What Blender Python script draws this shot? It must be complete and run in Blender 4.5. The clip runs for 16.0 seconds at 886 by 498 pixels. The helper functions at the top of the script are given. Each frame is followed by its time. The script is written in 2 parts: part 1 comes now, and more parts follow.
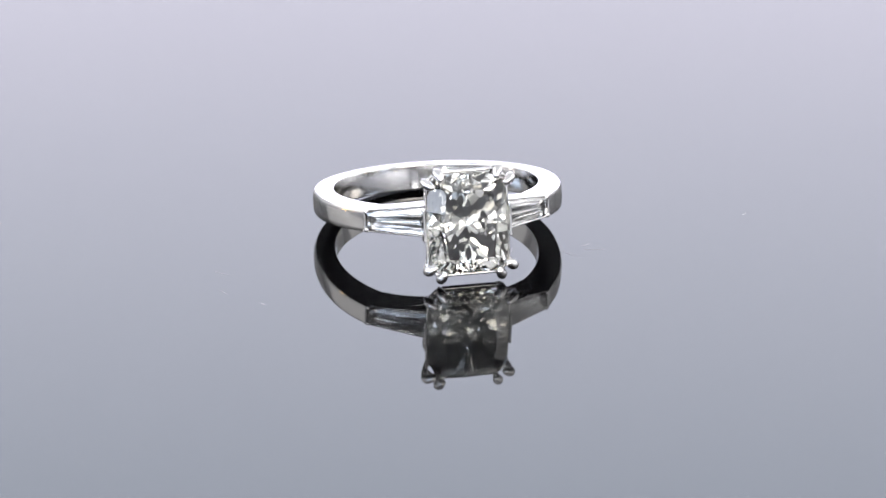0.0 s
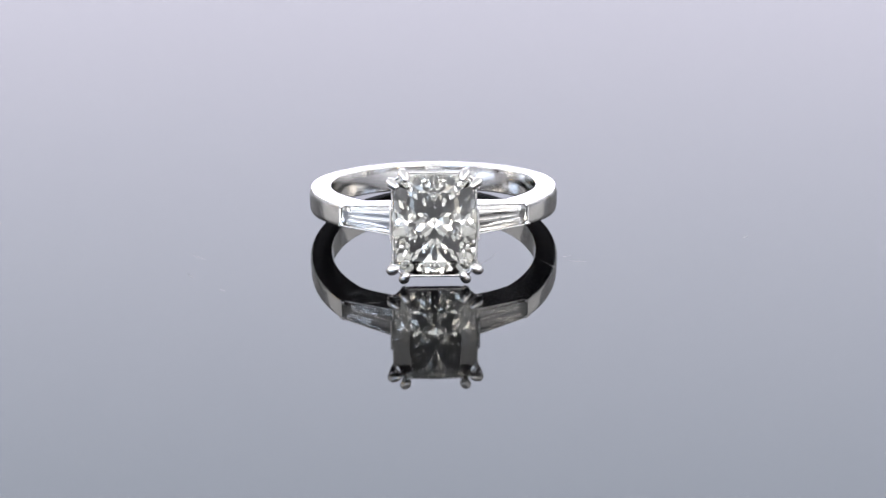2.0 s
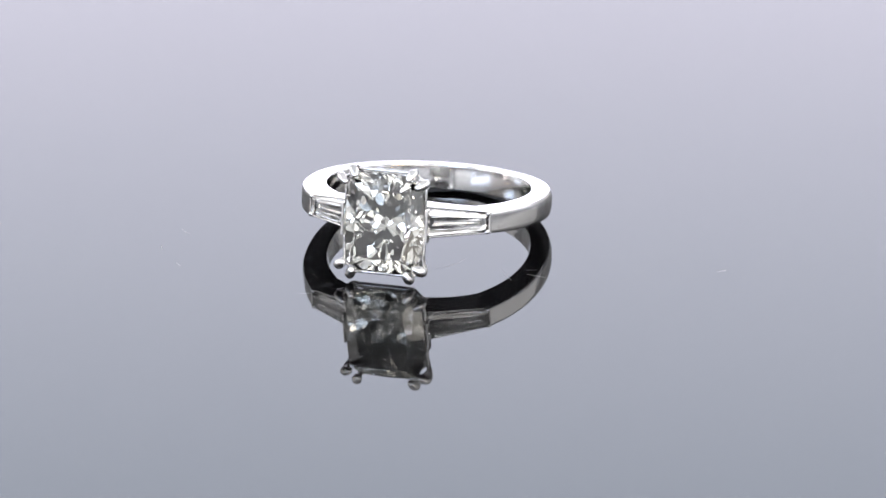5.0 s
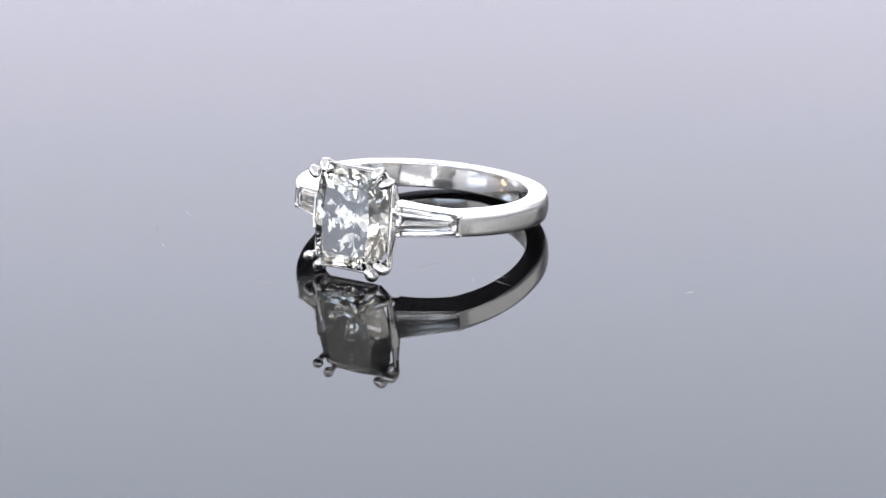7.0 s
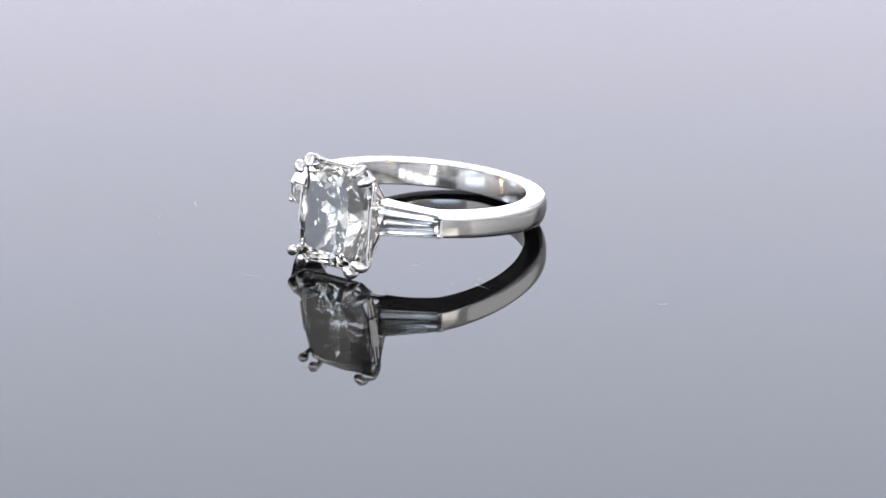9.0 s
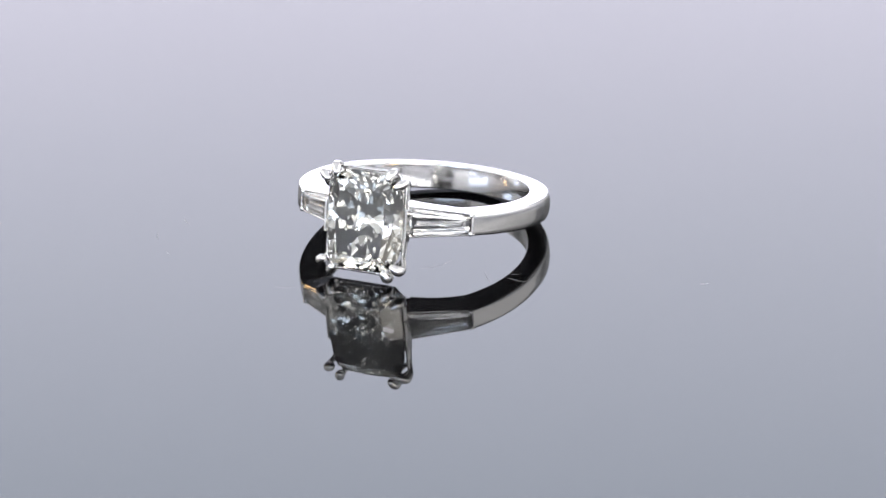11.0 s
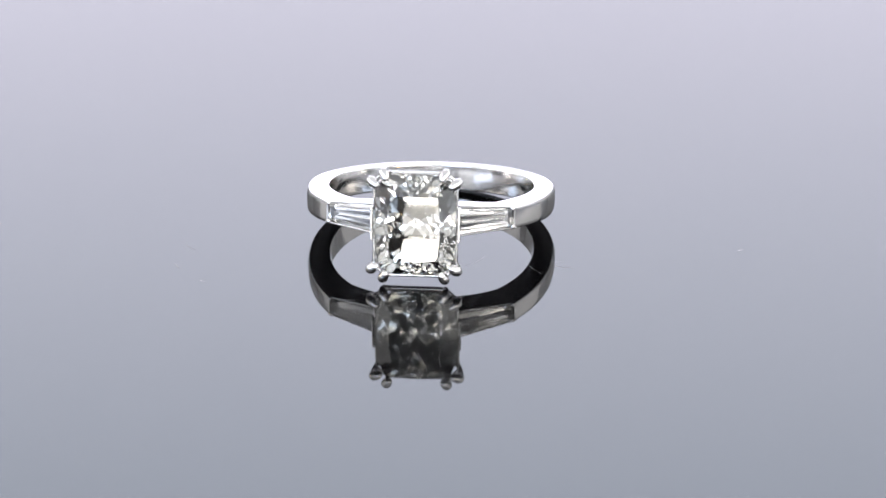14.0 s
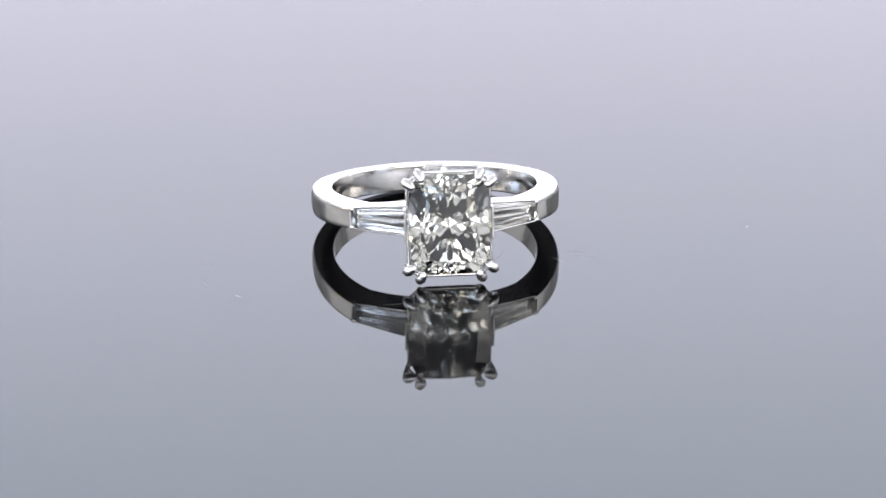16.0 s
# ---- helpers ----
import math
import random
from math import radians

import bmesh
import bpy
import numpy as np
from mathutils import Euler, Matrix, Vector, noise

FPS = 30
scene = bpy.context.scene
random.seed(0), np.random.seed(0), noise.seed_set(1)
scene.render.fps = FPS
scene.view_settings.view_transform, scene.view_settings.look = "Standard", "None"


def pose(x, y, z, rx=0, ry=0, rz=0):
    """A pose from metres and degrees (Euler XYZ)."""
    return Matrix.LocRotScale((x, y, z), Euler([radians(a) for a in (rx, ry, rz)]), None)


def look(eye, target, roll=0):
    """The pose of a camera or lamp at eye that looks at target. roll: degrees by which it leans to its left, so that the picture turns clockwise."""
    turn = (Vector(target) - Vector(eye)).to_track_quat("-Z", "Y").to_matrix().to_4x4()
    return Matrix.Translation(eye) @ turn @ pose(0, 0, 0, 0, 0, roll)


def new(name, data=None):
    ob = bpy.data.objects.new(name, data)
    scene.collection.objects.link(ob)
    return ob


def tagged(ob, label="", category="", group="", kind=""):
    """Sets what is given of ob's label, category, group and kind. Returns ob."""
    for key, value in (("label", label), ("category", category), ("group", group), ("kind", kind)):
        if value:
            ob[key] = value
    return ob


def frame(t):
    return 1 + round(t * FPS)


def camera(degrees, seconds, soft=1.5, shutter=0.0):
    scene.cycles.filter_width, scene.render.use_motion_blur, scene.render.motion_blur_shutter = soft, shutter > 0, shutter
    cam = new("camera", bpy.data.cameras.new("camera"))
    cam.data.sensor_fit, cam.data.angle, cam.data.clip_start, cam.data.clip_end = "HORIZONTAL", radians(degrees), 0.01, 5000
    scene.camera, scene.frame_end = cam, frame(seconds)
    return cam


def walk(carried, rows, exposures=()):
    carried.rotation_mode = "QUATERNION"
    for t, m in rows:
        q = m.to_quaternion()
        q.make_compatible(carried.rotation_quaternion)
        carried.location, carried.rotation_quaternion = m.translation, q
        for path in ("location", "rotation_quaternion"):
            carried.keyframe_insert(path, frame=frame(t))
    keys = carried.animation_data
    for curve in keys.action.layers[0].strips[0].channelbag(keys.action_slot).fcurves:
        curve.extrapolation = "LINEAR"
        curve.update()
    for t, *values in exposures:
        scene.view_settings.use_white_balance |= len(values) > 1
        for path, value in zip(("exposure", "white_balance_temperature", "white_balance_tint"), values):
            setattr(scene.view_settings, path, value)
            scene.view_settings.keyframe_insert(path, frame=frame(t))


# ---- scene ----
# A still camera before a slowly turning disc; lengths of the ring in millimetres, MM turns them into metres.
MM = 0.001
EYE = (0.0, -0.30105, 0.11381)
TARGET = (0.001149, -0.000793, -0.002098)
cam = camera(12.78, 16.0)
walk(cam, [(0.0, look(EYE, TARGET, -0.4)), (16.0, look(EYE, TARGET, -0.4))])

# ---- world and light ----
world = bpy.data.worlds.new("room_light")
world.use_nodes = True
scene.world = world
world.node_tree.nodes["Background"].inputs[0].default_value = (0.8, 0.85, 1.0, 1)
world.node_tree.nodes["Background"].inputs[1].default_value = 0.05

BACK_GLOW, SIDE_GLOW, SMALL_GLOW, FILL_GLOW, FRONT_GLOW, WING_GLOW = 2.84, 4.8, 2.2, 5.0, 13.0, 1.7


# ---- materials ----
def material(name):
    m = bpy.data.materials.new(name)
    m.use_nodes = True
    nt = m.node_tree
    return m, nt, nt.nodes["Principled BSDF"]


def add(nt, kind, **inputs):
    n = nt.nodes.new(kind)
    for k, v in inputs.items():
        n.inputs[k.replace("_", " ")].default_value = v
    return n


def noise_range(nt, scale, lo, hi, detail=4.0, coords="Object"):
    tc = nt.nodes.new("ShaderNodeTexCoord")
    n = add(nt, "ShaderNodeTexNoise", Scale=scale, Detail=detail)
    nt.links.new(tc.outputs[coords], n.inputs["Vector"])
    r = nt.nodes.new("ShaderNodeMapRange")
    r.inputs["From Min"].default_value, r.inputs["From Max"].default_value = 0.3, 0.7
    r.inputs["To Min"].default_value, r.inputs["To Max"].default_value = lo, hi
    nt.links.new(n.outputs["Fac"], r.inputs["Value"])
    return r.outputs["Result"]


def bump(nt, b, height, strength, distance):
    n = add(nt, "ShaderNodeBump", Strength=strength, Distance=distance)
    nt.links.new(height, n.inputs["Height"])
    nt.links.new(n.outputs["Normal"], b.inputs["Normal"])


def metal(name, colour, lo, hi):
    m, nt, b = material(name)
    b.inputs["Base Color"].default_value = (*colour, 1)
    b.inputs["Metallic"].default_value = 1.0
    nt.links.new(noise_range(nt, 900, lo, hi), b.inputs["Roughness"])
    bump(nt, b, noise_range(nt, 2500, 0, 1), 0.05, 0.00002)
    return m


def matte(name, colour, rough=0.7, scale=30, vary=0.06):
    m, nt, b = material(name)
    mix = nt.nodes.new("ShaderNodeMix")
    mix.data_type = "RGBA"
    mix.inputs["A"].default_value = (*[c * (1 - vary) for c in colour], 1)
    mix.inputs["B"].default_value = (*[min(1, c * (1 + vary)) for c in colour], 1)
    nt.links.new(noise_range(nt, scale, 0, 1), mix.inputs["Factor"])
    nt.links.new(mix.outputs["Result"], b.inputs["Base Color"])
    b.inputs["Roughness"].default_value = rough
    return m


def gemstone(name, tint):
    """Clear, strongly refracting stone."""
    m = bpy.data.materials.new(name)
    m.use_nodes = True
    nt = m.node_tree
    nt.nodes.remove(nt.nodes["Principled BSDF"])
    out = nt.nodes["Material Output"]
    g = nt.nodes.new("ShaderNodeBsdfGlass")
    g.inputs["Color"].default_value = (*tint, 1)
    g.inputs["Roughness"].default_value = 0.0
    g.inputs["IOR"].default_value = 2.417
    nt.links.new(g.outputs[0], out.inputs["Surface"])
    return m


def glow(name, colour, strength, colour_top=None):
    """A lit diffuser; its colour may change from its foot to its head."""
    m, nt, b = material(name)
    b.inputs["Base Color"].default_value = (0.25, 0.25, 0.25, 1)
    b.inputs["Emission Color"].default_value = (*colour, 1)
    b.inputs["Emission Strength"].default_value = strength
    if colour_top:
        tc = nt.nodes.new("ShaderNodeTexCoord")
        s = nt.nodes.new("ShaderNodeSeparateXYZ")
        mix = nt.nodes.new("ShaderNodeMix")
        mix.data_type = "RGBA"
        mix.inputs["A"].default_value, mix.inputs["B"].default_value = (*colour, 1), (*colour_top, 1)
        nt.links.new(tc.outputs["Generated"], s.inputs[0])
        r = nt.nodes.new("ShaderNodeMapRange")
        r.inputs["From Min"].default_value, r.inputs["From Max"].default_value = 0.46, 0.92
        nt.links.new(s.outputs["Z"], r.inputs["Value"])
        nt.links.new(r.outputs["Result"], mix.inputs["Factor"])
        nt.links.new(mix.outputs["Result"], b.inputs["Emission Color"])
    return m


PLATINUM = metal("polished_platinum", (0.86, 0.85, 0.84), 0.09, 0.15)
DIAMOND = gemstone("diamond", (0.985, 0.985, 0.965))
BAGUETTE = gemstone("clear_diamond", (0.985, 0.985, 0.98))

ACRYLIC, _nt, _b = material("black_acrylic")
_b.inputs["Base Color"].default_value = (0.004, 0.004, 0.0045, 1)
_b.inputs["IOR"].default_value = 1.47
_nt.links.new(noise_range(_nt, 60, 0.012, 0.03), _b.inputs["Roughness"])
SCRATCH = matte("scuffed_acrylic", (0.35, 0.35, 0.36), 0.5, 3000)
GREY = matte("pale_fabric", (0.83, 0.83, 0.83), 0.9)
WHITE = matte("white_fabric", (0.75, 0.75, 0.77), 0.9)
DARK = matte("dark_plastic", (0.03, 0.03, 0.03), 0.5)
TABLE = matte("pale_tabletop", (0.62, 0.62, 0.63), 0.5)
BACK_LIGHT = glow("back_diffuser", (1.03, 1.0, 1.19), BACK_GLOW, (0.85, 0.935, 1.115))
COOL_FILL = glow("added_cool_fill", (0.80, 0.95, 1.22), SIDE_GLOW)
SMALL_LIGHT = glow("small_cool_diffuser", (0.86, 0.94, 1.14), SMALL_GLOW)
FILL_LIGHT = glow("added_front_fill", (0.99, 0.99, 1.03), FILL_GLOW)
BULB = glow("warm_bulb", (1.0, 0.62, 0.25), 40.0)
WING_FILL = glow("added_wing_fill", (1.0, 0.99, 1.0), WING_GLOW)
WARM_FILL = glow("added_warm_fill", (1.05, 0.985, 0.92), SIDE_GLOW)
DIM_FRONT_LIGHT = glow("front_diffuser", (1.0, 0.95, 0.9), 2.2)
FRONT_LIGHT = glow("front_lamp", (1.0, 0.95, 0.88), FRONT_GLOW)


# ---- building helpers ----
def link(name, bm, mat, parent=None, label="", smooth=False):
    me = bpy.data.meshes.new(name)
    bmesh.ops.recalc_face_normals(bm, faces=bm.faces[:])
    if smooth:
        for e in bm.edges:
            e.smooth = e.calc_face_angle(0.0) < radians(40)
    bm.to_mesh(me)
    bm.free()
    me.materials.append(mat)
    if smooth:
        for p in me.polygons:
            p.use_smooth = True
    ob = new(name, me)
    if parent:
        ob.parent = parent
    if label:
        ob["label"] = label
    return ob


def part(name, bm, mat, parent, label="", smooth=False):
    return link(name, bm, mat, parent, label, smooth)


def box(x0, x1, y0, y1, z0, z1, bevel=0.0, segments=2):
    bm = bmesh.new()
    bmesh.ops.create_cube(bm, size=1)
    for v in bm.verts:
        v.co = Vector((x0 + (v.co.x + 0.5) * (x1 - x0), y0 + (v.co.y + 0.5) * (y1 - y0), z0 + (v.co.z + 0.5) * (z1 - z0)))
    if bevel:
        bmesh.ops.bevel(bm, geom=bm.edges[:], offset=bevel, segments=segments, profile=0.5, affect="EDGES")
    return bm


def lathe(profile, steps=128):
    """A solid of revolution about z from (radius, height) pairs, closed at the axis."""
    bm = bmesh.new()
    rows = []
    for r, z in profile:
        if r == 0:
            rows.append([bm.verts.new((0, 0, z))])
        else:
            rows.append([bm.verts.new((r * math.cos(2 * math.pi * k / steps), r * math.sin(2 * math.pi * k / steps), z)) for k in range(steps)])
    for a, b in zip(rows, rows[1:]):
        for k in range(steps):
            n = (k + 1) % steps
            if len(a) == 1:
                bm.faces.new((a[0], b[k], b[n]))
            elif len(b) == 1:
                bm.faces.new((a[k], b[0], a[n]))
            else:
                bm.faces.new((a[k], b[k], b[n], a[n]))
    return bm


def sweep(stations, closed=False):
    """A skin over rings of points (each a list of Vectors of equal length), capped at both ends."""
    bm = bmesh.new()
    rows = [[bm.verts.new(p) for p in s] for s in stations]
    pairs = list(zip(rows, rows[1:])) + ([(rows[-1], rows[0])] if closed else [])
    n = len(rows[0])
    for a, b in pairs:
        for k in range(n):
            bm.faces.new((a[k], a[(k + 1) % n], b[(k + 1) % n], b[k]))
    if not closed:
        bm.faces.new(rows[0])
        bm.faces.new(rows[-1])
    return bm


def smooth_line(points, per=6):
    """A Catmull-Rom line through points (Vectors)."""
    out = []
    p = [2 * points[0] - points[1], *points, 2 * points[-1] - points[-2]]
    for i in range(1, len(p) - 2):
        for k in range(per):
            t = k / per
            a, b, c, d = p[i - 1:i + 3]
            out.append(0.5 * (2 * b + (c - a) * t + (2 * a - 5 * b + 4 * c - d) * t * t + (3 * b - a - 3 * c + d) * t ** 3))
    out.append(points[-1])
    return out


def tube(points, radii, sides=12, closed=False, round_end=False):
    """A round wire along points with a radius for each."""
    st = []
    n = len(points)
    up = Vector((0.31, 0.17, 0.93))
    line = [(p, r) for p, r in zip(points, radii)]
    for i, (p, r) in enumerate(line):
        if closed:
            d = points[(i + 1) % n] - points[i - 1]
        else:
            d = points[min(i + 1, n - 1)] - points[max(i - 1, 0)]
        d.normalize()
        s = d.cross(up).normalized()
        u = s.cross(d)
        st.append([p + r * (math.cos(2 * math.pi * k / sides) * s + math.sin(2 * math.pi * k / sides) * u) for k in range(sides)])
    if round_end:
        p, r = line[-1]
        d = (points[-1] - points[-2]).normalized()
        s = d.cross(up).normalized()
        u = s.cross(d)
        for a in (25, 50, 70, 85):
            c, h = r * math.cos(radians(a)), r * math.sin(radians(a))
            st.append([p + d * h + c * (math.cos(2 * math.pi * k / sides) * s + math.sin(2 * math.pi * k / sides) * u) for k in range(sides)])
    return sweep([[v * MM for v in ring_] for ring_ in st], closed)


# ---- the turning disc and the unseen tent added round it ----
DISC_R = 0.26


def turntable():
    root = new("turntable")
    tagged(root, "glossy black acrylic turntable disc, lightly scratched, bearing the ring", "turntable")
    root.location = (0, 0, 0)
    part("disc", lathe([(0, 0), (DISC_R - 0.001, 0), (DISC_R - 0.0003, -0.0003), (DISC_R, -0.001), (DISC_R, -0.004), (DISC_R - 0.001, -0.005), (0, -0.005)], 192), ACRYLIC, root)
    part("base", lathe([(0, -0.0051), (0.06, -0.0051), (0.062, -0.007), (0.062, -0.034), (0, -0.034)], 96), DARK, root, "matt black turntable motor base")
    return root


def scratch(parent, x, y, angle, length, width, bend=0.0):
    """A hair-fine scuff lying on the disc: centre, direction in degrees, length and width in millimetres."""
    bm = bmesh.new()
    rows = []
    n = 8
    c, s = math.cos(radians(angle)), math.sin(radians(angle))
    for k in range(n + 1):
        t = k / n - 0.5
        w = width * (1 - (2 * t) ** 2) * 0.5 + 0.002
        u, v = t * length, bend * (4 * t * t - 1)
        rows.append([Vector((x + c * u - s * (v + q), y + s * u + c * (v + q), 0.004)) * MM for q in (-w, w)])
    verts = [[bm.verts.new(p) for p in r] for r in rows]
    for a, b in zip(verts, verts[1:]):
        bm.faces.new((a[0], b[0], b[1], a[1]))
    return part("scratch", bm, SCRATCH, parent)


def tent():
    # walls and ceiling stay out of view; added as pale reflectors round the ring
    X, Y0, Y1, Z0, Z1 = 0.42, -0.75, 0.5, -0.034, 0.62
    t = 0.02
    tagged(link("floor", box(-X, X, Y0, Y1, Z0 - t, Z0), TABLE), "plain pale grey tabletop under the turntable", "floor", kind="structure")
    tagged(link("wall_west", box(-X - t, -X, Y0, Y1, Z0, Z1), GREY), "unseen pale grey fabric side wall, added to bounce light", "wall", kind="structure")
    tagged(link("wall_east", box(X, X + t, Y0, Y1, Z0, Z1), GREY), "unseen pale grey fabric side wall, added to bounce light", "wall", kind="structure")
    tagged(link("wall_south", box(-X, X, Y0 - t, Y0, Z0, Z1), GREY), "unseen pale grey fabric wall behind the camera, added to bounce light", "wall", kind="structure")
    tagged(link("wall_north", box(-X, X, Y1, Y1 + t, Z0, Z1), GREY), "unseen pale grey fabric back wall, added to bounce light", "wall", kind="structure")
    tagged(link("ceiling", box(-X - t, X + t, Y0 - t, Y1 + t, Z1, Z1 + t), GREY), "unseen pale grey fabric tent ceiling, added to bounce light", "ceiling", kind="structure")

    back = new("light_panel")
    tagged(back, "tall white lit diffuser panel behind the turntable", "lamp", "light panels")
    part("diffuser", box(-0.125, 0.125, Y1 - 0.012, Y1 - 0.006, Z0 + 0.01, 0.285, 0.001), BACK_LIGHT, back)
    part("backing", box(-0.13, 0.13, Y1 - 0.006, Y1 - 0.001, Z0, 0.29, 0.001), WHITE, back)

    # the cool and warm panels are added fills that brighten and tint the stone
    for eye, glowing, w, h, words in (((-0.25, -0.45, 0.21), COOL_FILL, 0.15, 0.1, "added fill light: cool white panel on a dark housing"),
                                      ((0.25, -0.45, 0.21), WARM_FILL, 0.15, 0.1, "added fill light: warm white panel on a dark housing"),
                                      ((-0.385, -0.19, 0.030), SMALL_LIGHT, 0.11, 0.02, "low cool white softbox strip beside the turntable")):
        lamp = new("light_panel")
        tagged(lamp, words, "lamp", "light panels")
        part("diffuser", box(-w, w, -h, h, -0.003, 0.003, 0.001), glowing, lamp)
        part("housing", box(-w - 0.005, w + 0.005, -h - 0.005, h + 0.005, 0.0035, 0.02, 0.003), DARK, lamp)
        lamp.matrix_world = look(eye, (0, -0.01, 0.005))
        foot = eye[2] - h - 0.01
        post = part("stand", box(-0.006, 0.006, -foot - h - 0.044, -h - 0.006, 0.006, 0.018, 0.001), DARK, lamp)

    # side fills, added only to lift the band's outer faces
    for s in (-1, 1):
        wing = new("light_panel")
        tagged(wing, "added fill light: dim white panel along the side of the tent", "lamp", "light panels")
        part("diffuser", box(s * 0.4085 - 0.0025, s * 0.4085 + 0.0025, -0.28, 0.3, 0.09, 0.36, 0.001), WING_FILL, wing)
        part("backing", box(s * 0.4155 - 0.0035, s * 0.4155 + 0.0035, -0.285, 0.305, Z0, 0.365, 0.001), WHITE, wing)

    bulb = new("indicator_bulb")
    tagged(bulb, "small warm glowing bulb on a thin dark stand", "lamp")
    part("glass", lathe([(0, 0.034), (0.004, 0.0335), (0.007, 0.031), (0.008, 0.027), (0.0065, 0.022), (0.004, 0.019), (0, 0.019)], 24), BULB, bulb, "warm glowing glass bulb", True)
    part("stand", lathe([(0, 0.0188), (0.004, 0.0188), (0.004, 0.006), (0.002, 0.004), (0.002, -0.03), (0.015, -0.031), (0.015, -0.034), (0, -0.034)], 24), DARK, bulb)
    bulb.location = (-0.33, 0.05, 0.0)

    # added fill behind the camera; its strips give the stone bright and dark facets
    fill = new("light_panel")
    tagged(fill, "added fill light: row of tall soft white strips behind the camera", "lamp", "light panels")
    for k in range(6):
        x = -0.3625 + 0.125 * k
        part("diffuser", box(x, x + 0.1, -0.72, -0.714, 0.08, 0.30, 0.001), FILL_LIGHT, fill)
    part("backing", box(-0.385, 0.385, -0.727, -0.7205, Z0, 0.31, 0.001), WHITE, fill)

    front = new("light_panel")
    tagged(front, "small warm white lamp with two tubes and a dim diffuser", "lamp", "light panels")
    part("upper_tube", box(-0.139, -0.080, -0.62, -0.614, 0.0205, 0.0300, 0.002), FRONT_LIGHT, front)
    part("lower_tube", box(-0.139, -0.103, -0.62, -0.614, 0.0040, 0.0125, 0.002), FRONT_LIGHT, front)
    part("diffuser", box(-0.139, -0.080, -0.62, -0.616, 0.0130, 0.0200, 0.001), DIM_FRONT_LIGHT, front)
    part("housing", box(-0.146, -0.076, -0.63, -0.6205, 0.0, 0.034, 0.002), DARK, front)
    part("stand", box(-0.125, -0.115, -0.629, -0.622, Z0, -0.0005, 0.001), DARK, front)


# ---- the ring; its own space has the finger hole's axis as z and the large stone towards -y ----
R_OUT, R_IN, HALF_W = 10.0, 8.25, 1.07
SHOULDER = 43.6
GIRDLE_Y = -12.02
A, B = 3.3, 4.0


def polar(r, deg, z=0.0):
    """Angle from the stone (-y), growing towards +x."""
    return Vector((r * math.sin(radians(deg)), -r * math.cos(radians(deg)), z))


def band(root):
    st = []
    for k in range(121):
        a = SHOULDER + (360 - 2 * SHOULDER) * k / 120
        away = min(a, 360 - a) - SHOULDER
        f = min(1, away / 70)
        w = 0.86 + (HALF_W - 0.86) * f
        ro = R_OUT + 0.88 * max(0, 1 - away / 45) ** 1.5
        out = []
        dome, shy = 0.10 + 0.28 * f, w * (0.35 + 0.55 * f)
        steps = 7
        quarter = [math.pi / 2 * q / (steps - 1) for q in range(steps)]
        out += [(ro - dome * (1 - math.sin(q)), w - shy * (1 - math.cos(q))) for q in quarter]
        out += [(ro - dome * (1 - math.cos(q)), -w + shy * (1 - math.sin(q))) for q in quarter]
        out += [(R_IN + 0.14 * (1 - math.sin(q)), -w + 0.14 * (1 - math.cos(q))) for q in quarter]
        out += [(R_IN + 0.14 * (1 - math.cos(q)), w - 0.14 * (1 - math.sin(q))) for q in quarter]
        st.append([polar(r, a, z) * MM for r, z in out])
    ob = part("band", sweep(st), PLATINUM, root, "polished platinum band", True)
    return ob


SH = Vector((7.5, -7.88, 0))
HD = Vector((2.75, -10.33, 0))
TANGENT = (HD - SH).normalized()
OUTWARD = Vector((0.0, 0, 0)) + Vector((-TANGENT.y, TANGENT.x, 0))
if OUTWARD.y > 0:
    OUTWARD = -OUTWARD


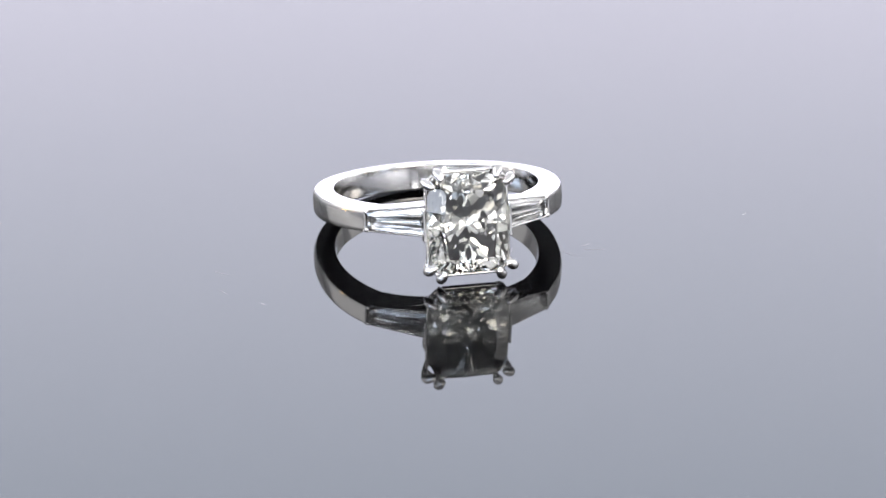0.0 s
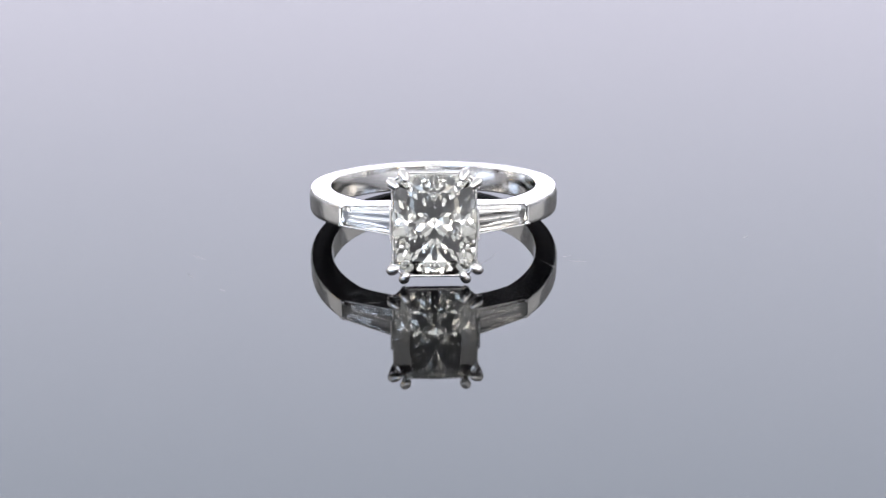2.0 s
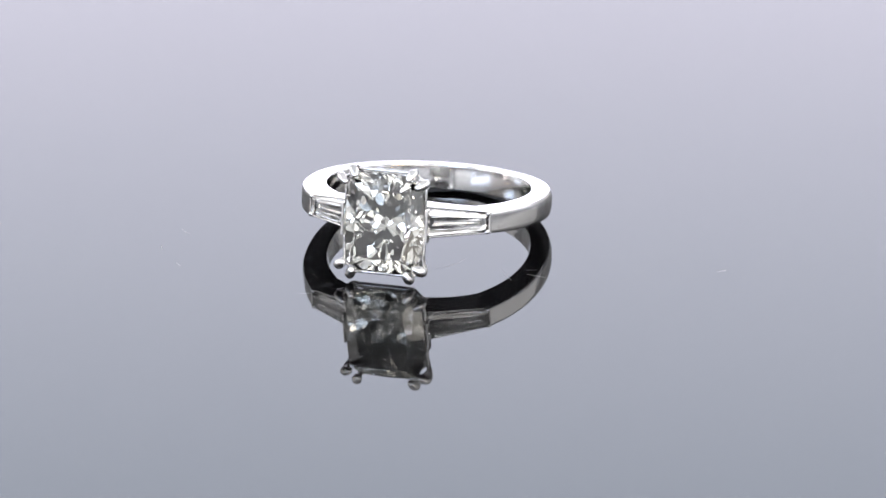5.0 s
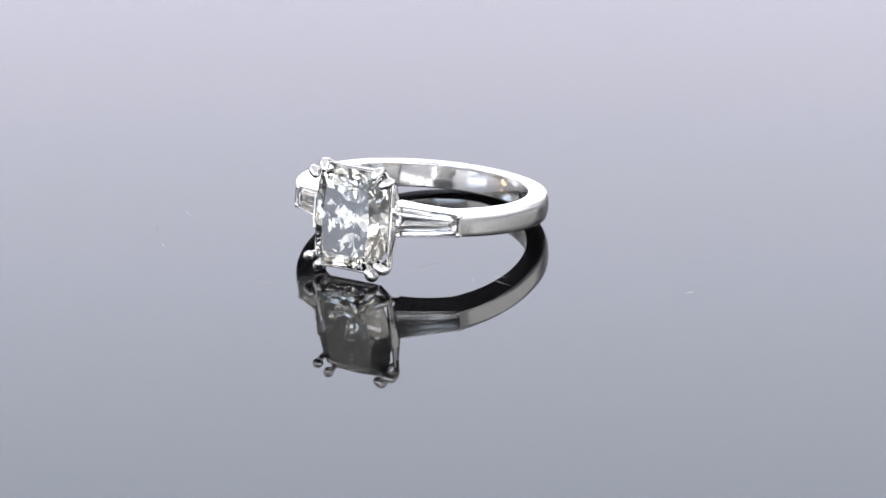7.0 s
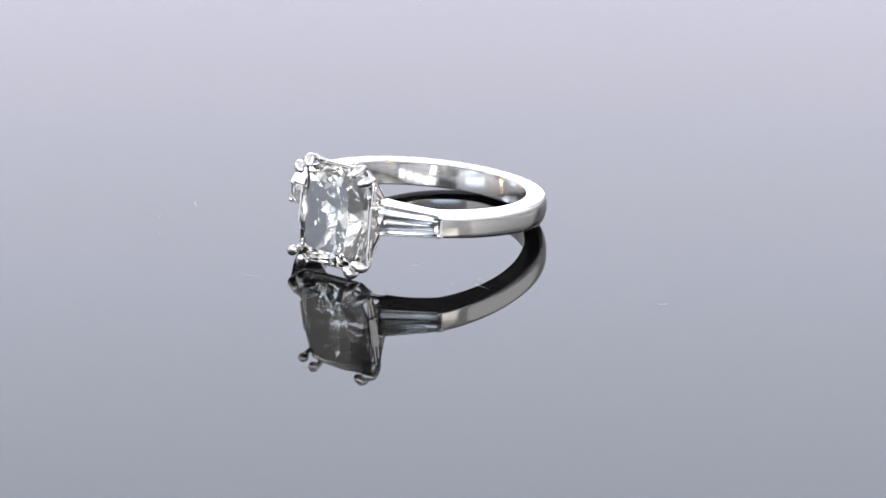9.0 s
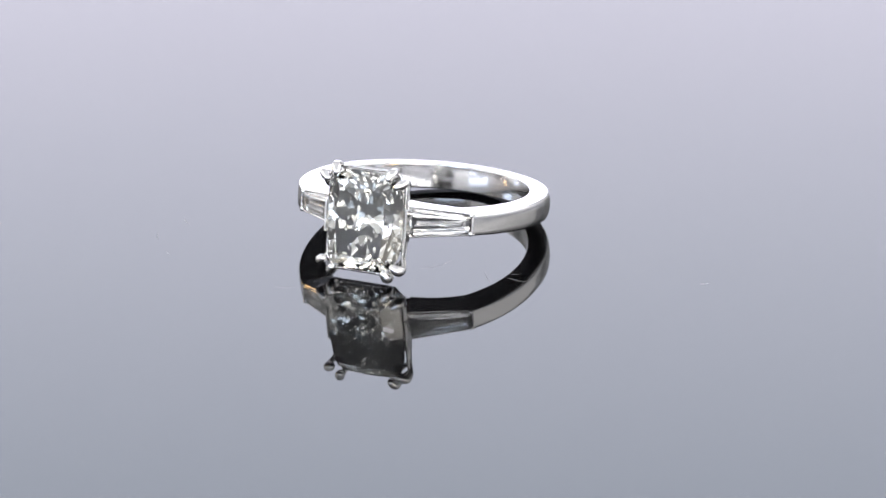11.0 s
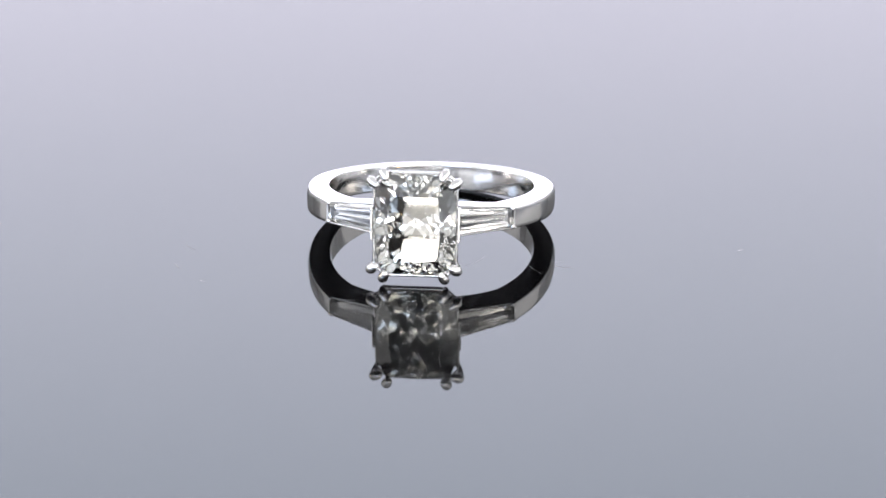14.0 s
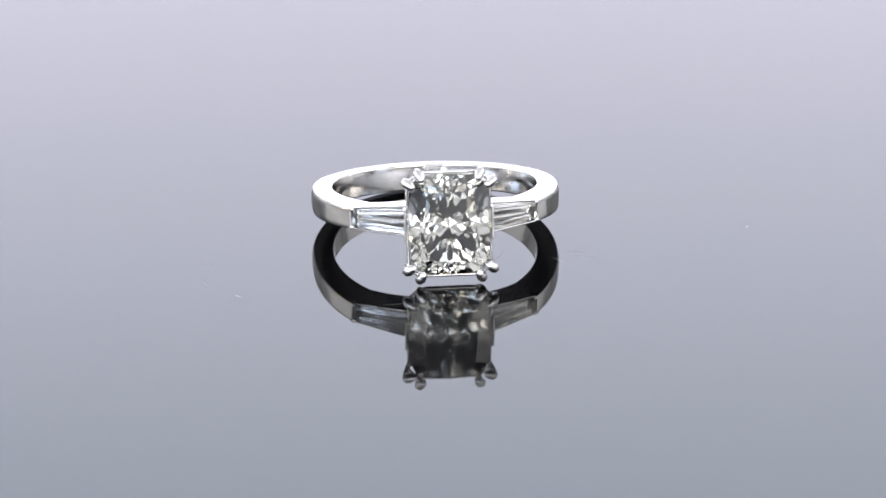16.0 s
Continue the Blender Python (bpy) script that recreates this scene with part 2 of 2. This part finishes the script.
def shoulder(root, side):
    """The tapered setting between band and head: a base, two rails, two end bars and one tapered stone."""
    def at(t, out, z):
        p = SH.lerp(HD, t) + OUTWARD * out
        return Vector((p.x * side, p.y, z)) * MM

    def half(t):
        return 0.86 + 0.44 * t

    def bar(name, t0, t1, o0, o1, z0a, z1a, z0b, z1b, bevel=0.05):
        st = []
        for t, za, zb in ((t0, z0a, z1a), (t1, z0b, z1b)):
            st.append([at(t, o0, za), at(t, o1, za), at(t, o1, zb), at(t, o0, zb)])
        bm = sweep(st)
        bmesh.ops.bevel(bm, geom=bm.edges[:], offset=bevel * MM, segments=2, profile=0.5, affect="EDGES")
        return part(name, bm, PLATINUM, root)

    # base that follows the finger hole inside and the chord outside
    st = []
    for k in range(9):
        t = k / 8
        p = SH.lerp(HD, t)
        deg = math.degrees(math.atan2(p.x, -p.y))
        i = polar(R_IN, deg)
        o = p - OUTWARD * 0.86
        w = half(t) - 0.04
        st.append([Vector((i.x * side, i.y, -w)) * MM, Vector((o.x * side, o.y, -w)) * MM, Vector((o.x * side, o.y, w)) * MM, Vector((i.x * side, i.y, w)) * MM])
    part("setting_base", sweep(st), PLATINUM, root)
    for s in (-1, 1):
        h0, h1 = half(0), half(1)
        bar("channel_rail", -0.02, 1.0, -0.9, 0.0, s * (h0 - 0.13), s * h0, s * (h1 - 0.13), s * h1)
    bar("end_bar", -0.002, 0.03, -0.9, 0.02, -0.84, 0.84, -0.86, 0.86, 0.04)
    bar("end_bar", 1.0, 1.03, -0.9, 0.03, -1.22, 1.22, -1.3, 1.3, 0.04)
    # small claws over the stone's corners
    for t, s, r in ((0.045, -0.72, 0.17), (0.045, 0.72, 0.17), (0.985, -1.12, 0.15), (0.985, -0.4, 0.13), (0.985, 0.4, 0.13), (0.985, 1.12, 0.15)):
        bm = bmesh.new()
        bmesh.ops.create_icosphere(bm, subdivisions=2, radius=r * MM)
        c = at(t, 0.02, s)
        for v in bm.verts:
            v.co = Vector((v.co.x * 1.1, v.co.y * 0.8, v.co.z * 1.25)) + c
        part("claw", bm, PLATINUM, root, "", True)
    # step-cut tapered stone
    bm = bmesh.new()
    layers = []
    for inset, ends, out in ((0.92, 0.16, -0.82), (0.7, 0.12, -0.72), (0.48, 0.08, -0.56), (0.26, 0.045, -0.36), (0.1, 0.02, -0.18), (0.0, 0.0, -0.06),
                             (0.0, 0.0, -0.02), (0.16, 0.012, 0.05), (0.34, 0.03, 0.09), (0.5, 0.05, 0.11)):
        q = []
        for t, s in ((0.035, -1), (0.995, -1), (0.995, 1), (0.035, 1)):
            tt = t + (ends if t < 0.5 else -ends)
            q.append(bm.verts.new(at(tt, out, s * (half(t) - 0.125) * (1 - inset))))
        layers.append(q)
    for a, b in zip(layers, layers[1:]):
        for k in range(4):
            bm.faces.new((a[k], a[(k + 1) % 4], b[(k + 1) % 4], b[k]))
    bm.faces.new(layers[0])
    bm.faces.new(layers[-1])
    part("baguette_stone", bm, BAGUETTE, root, "clear tapered baguette side diamond")


def outline(a, b, cut, mids=0):
    """A rectangle with cut corners, with extra points along its sides."""
    c = [(a, -b + cut), (a, b - cut), (a - cut, b), (-a + cut, b), (-a, b - cut), (-a, -b + cut), (-a + cut, -b), (a - cut, -b)]
    out = []
    for i, p in enumerate(c):
        q = c[(i + 1) % 8]
        out.append(p)
        if i % 2 == 0:
            out += [(p[0] + (q[0] - p[0]) * k / (mids + 1), p[1] + (q[1] - p[1]) * k / (mids + 1)) for k in range(1, mids + 1)]
    return out


def oval(a, b, n, power, turn):
    """Points spaced evenly along a squarish oval."""
    line, m = [], 720
    for k in range(m + 1):
        t = 2 * math.pi * k / m
        c, s = math.cos(t), math.sin(t)
        line.append((a * math.copysign(abs(c) ** (2 / power), c), b * math.copysign(abs(s) ** (2 / power), s)))
    run = [0.0]
    for p, q in zip(line, line[1:]):
        run.append(run[-1] + math.hypot(q[0] - p[0], q[1] - p[1]))
    out = []
    for k in range(n):
        want = run[-1] * ((k + turn) % n) / n
        i = next(j for j in range(m) if run[j + 1] >= want)
        f = (want - run[i]) / (run[i + 1] - run[i] + 1e-12)
        out.append((line[i][0] + (line[i + 1][0] - line[i][0]) * f, line[i][1] + (line[i + 1][1] - line[i][1]) * f))
    return out


def facet(point, azimuth, slope, up):
    """A cutting plane: a point (x, z, height) on it, where it faces in the stone's outline, its slope from the table, crown or pavilion."""
    m, sl = radians(azimuth), radians(slope)
    return Vector(point), Vector((math.cos(m) * math.sin(sl), math.sin(m) * math.sin(sl), up * math.cos(sl)))


def around(a, b, n, power, turn):
    """n places on a squarish oval with the way that its edge faces, in degrees."""
    out = []
    for x, z in oval(a, b, n, power, turn):
        gx = math.copysign(abs(x / a) ** (power - 1) / a, x)
        gz = math.copysign(abs(z / b) ** (power - 1) / b, z)
        out.append((x, z, math.degrees(math.atan2(gz, gx))))
    return out


def cut_stone(planes, size):
    """A block with every plane's outer side cut away, so that each facet is flat."""
    bm = bmesh.new()
    bmesh.ops.create_cube(bm, size=size)
    for p, n in planes:
        cut = bmesh.ops.bisect_plane(bm, geom=bm.verts[:] + bm.edges[:] + bm.faces[:], dist=1e-5, plane_co=p, plane_no=n, clear_outer=True)
        edges = [g for g in cut["geom_cut"] if isinstance(g, bmesh.types.BMEdge) and g.is_valid and g.is_boundary]
        if len(edges) > 2:
            bmesh.ops.contextual_create(bm, geom=edges)
    return bm


CROWN, TABLE_A, TABLE_B, CUT = 1.0, 2.05, 2.75, 0.72


def large_stone(root):
    """A radiant-cut stone: cut-corner rectangle, broad table, stepped crown, a pavilion of many brilliant facets."""
    rnd = random.Random(443)
    planes = [facet((0, 0, CROWN), 0, 0, 1)]
    for az in range(0, 360, 45):
        c, s = round(math.cos(radians(az)), 6), round(math.sin(radians(az)), 6)
        if az % 90:
            r, t, upper, lower = (A + B - CUT) * 0.7071, (TABLE_A + TABLE_B - 0.5) * 0.7071, 26, 36
        else:
            r, t, upper, lower = (A, TABLE_A, 32, 46) if az % 180 == 0 else (B, TABLE_B, 32, 46)
        planes.append(facet((r * c, r * s, 0), az, 90, 1))
        planes.append(facet((t * c, t * s, CROWN), az, upper, 1))
        planes.append(facet((r * c, r * s, 0.06), az, lower, 1))
        if az % 90 == 0:
            for turn in (-7, 7):
                planes.append(facet(((r - 0.25) * c, (r - 0.25) * s, 0.29), az + turn, 38, 1))
        planes.append(facet((r * c, r * s, -0.06), az, 62 if az % 90 == 0 else 52, -1))
    # tiers of the pavilion: inset from the girdle, slope, count, squareness; the cutter's small errors repeat in all four quarters
    errors = {}
    deep, last, before = 0.06, 0.0, TIERS[0][1] + 2
    for k, (inset, slope, n, power) in enumerate(TIERS):
        deep += (inset - last) * math.tan(radians((before + slope) / 2))
        last, before = inset, slope
        for x, z, az in around(A - inset, B - inset, n, power, 0.5 * (k % 2)):
            key = (k, round(abs(x), 2), round(abs(z), 2))
            if key not in errors:
                errors[key] = (rnd.uniform(-0.03, 0.03), rnd.uniform(-9.1, 9.1), rnd.uniform(-3.46, 3.46))
            lift, twist, lean = errors[key]
            side = 0 if min(abs(x), abs(z)) < 1e-4 else math.copysign(1, x * z)
            planes.append(facet((x, z, lift - deep), az + twist * side, slope + lean, -1))
    bm = cut_stone(planes, 20)
    for v in bm.verts:
        x, z, h = v.co
        v.co = Vector((x, GIRDLE_Y - h, z)) * MM
    part("radiant_stone", bm, DIAMOND, root, "large clear radiant-cut diamond")


TIERS = ((0.2, 60.5, 24, 9.0), (0.48, 56.0, 26, 5.0), (0.8, 50.6, 38, 2.6), (1.08, 46.8, 28, 2.0), (1.44, 44.9, 44, 1.8),
         (1.75, 43.3, 32, 1.8), (1.94, 42.2, 28, 1.8), (2.26, 40.5, 28, 1.8), (2.58, 38.8, 20, 1.8), (2.85, 37.5, 10, 1.8))


def prong(root, sx, sz, on_side):
    """A claw from the basket's foot past the girdle and over the crown's edge."""
    if on_side:
        tip, over = Vector((3.0, GIRDLE_Y - 0.84, 3.24)), Vector((3.45, GIRDLE_Y - 0.45, 3.52))
        gird, low, foot = Vector((3.42, GIRDLE_Y + 0.3, 3.4)), Vector((2.9, GIRDLE_Y + 1.3, 2.75)), Vector((2.2, -8.9, 1.5))
    else:
        tip, over = Vector((2.24, GIRDLE_Y - 0.84, 3.82)), Vector((2.46, GIRDLE_Y - 0.45, 4.24))
        gird, low, foot = Vector((2.4, GIRDLE_Y + 0.3, 4.18)), Vector((1.95, GIRDLE_Y + 1.3, 3.4)), Vector((1.3, -8.9, 1.7))
    line = [Vector((p.x * sx, p.y, p.z * sz)) for p in smooth_line([foot, low, gird, over, tip])]
    n = len(line)
    radii = [0.22 + 0.2 * math.exp(-((k / (n - 1) - 0.86) / 0.2) ** 2) for k in range(n)]
    part("prong", tube(line, radii, 12, False, True), PLATINUM, root, "", True)


def basket(root):
    for a, b, cut, y, r, name in ((3.24, 4.1, 0.8, GIRDLE_Y + 0.4, 0.13, "upper_gallery_rail"), (2.98, 3.72, 0.75, GIRDLE_Y + 1.05, 0.19, "middle_gallery_rail"), (2.3, 2.95, 0.65, GIRDLE_Y + 1.95, 0.2, "lower_gallery_rail")):
        pts = [Vector((x, y, z)) for x, z in outline(a, b, cut, 6)]
        part(name, tube(pts, [r] * len(pts), 10, True), PLATINUM, root, "", True)
    for s in (-1, 1):
        b = box(s * 3.43 - 0.1, s * 3.43 + 0.1, GIRDLE_Y + 0.05, GIRDLE_Y + 0.85, -1.3, 1.3, 0.06)
        for v in b.verts:
            v.co *= MM
        part("side_bar", b, PLATINUM, root)
    for s in (-1, 1):
        pts = [polar(8.4, d, s * 0.95) for d in range(-22, 23, 4)]
        part("bridge_rail", tube(pts, [0.24] * len(pts), 10), PLATINUM, root, "", True)


CENTRE = Vector((0.46, -1.2, 2.70)) * MM
YAW, TILT = 3.2, -9.4


def ring():
    root = new("ring")
    tagged(root, "polished platinum ring with a radiant-cut diamond, lying on glossy black", "ring")
    band(root)
    for s in (-1, 1):
        shoulder(root, s)
    large_stone(root)
    for sx in (-1, 1):
        for sz in (-1, 1):
            prong(root, sx, sz, True)
            prong(root, sx, sz, False)
    basket(root)
    return root


tent()
TURNTABLE = turntable()
RING = ring()
# centre, direction, length, width and bow of each scuff on the disc
for x, y, angle, length, width, bow in ((12.1, -8.5, -7, 1.7, 0.05, 0.05), (4.9, -8.3, 61, 3.2, 0.025, 0.3), (10.0, -9.2, -52, 2.4, 0.025, 0.1),
                                        (25.6, -2.7, 46, 0.9, 0.05, 0.1), (-18.1, -12.6, -59, 1.1, 0.05, 0.0), (-17.8, -8.5, -41, 1.5, 0.035, 0.1),
                                        (-15.4, -15.5, -39, 0.8, 0.04, 0.0), (11.4, -7.4, 20, 1.1, 0.03, 0.1), (-3.5, -17.8, 12, 1.6, 0.025, 0.1)):
    scratch(TURNTABLE, x, y, angle, length, width, bow)


def motions():
    """The disc turns one way, slows, and turns back, carrying the ring."""
    turns = [(0.0, 8.65), (1.0, 2.85), (2.0, -2.95), (3.0, -8.75), (4.0, -14.6), (5.0, -20.5), (6.0, -26.4), (7.0, -32.3), (7.5, -35.3), (8.0, -38.3),
             (8.3, -39.9), (8.5, -40.5), (8.6, -40.62), (8.7, -40.5), (9.0, -39.4), (9.2, -38.2), (10.0, -33.3), (11.0, -27.35), (12.0, -21.35),
             (13.0, -15.5), (14.0, -9.62), (15.0, -3.75), (16.0, 2.17)]
    rest = Matrix.Translation(CENTRE) @ pose(0, 0, 0, 0, 0, YAW) @ pose(0, 0, 0, TILT)
    walk(TURNTABLE, [(t, pose(0, 0, 0, 0, 0, a)) for t, a in turns])
    walk(RING, [(t, pose(0, 0, 0, 0, 0, a) @ rest) for t, a in turns])


motions()
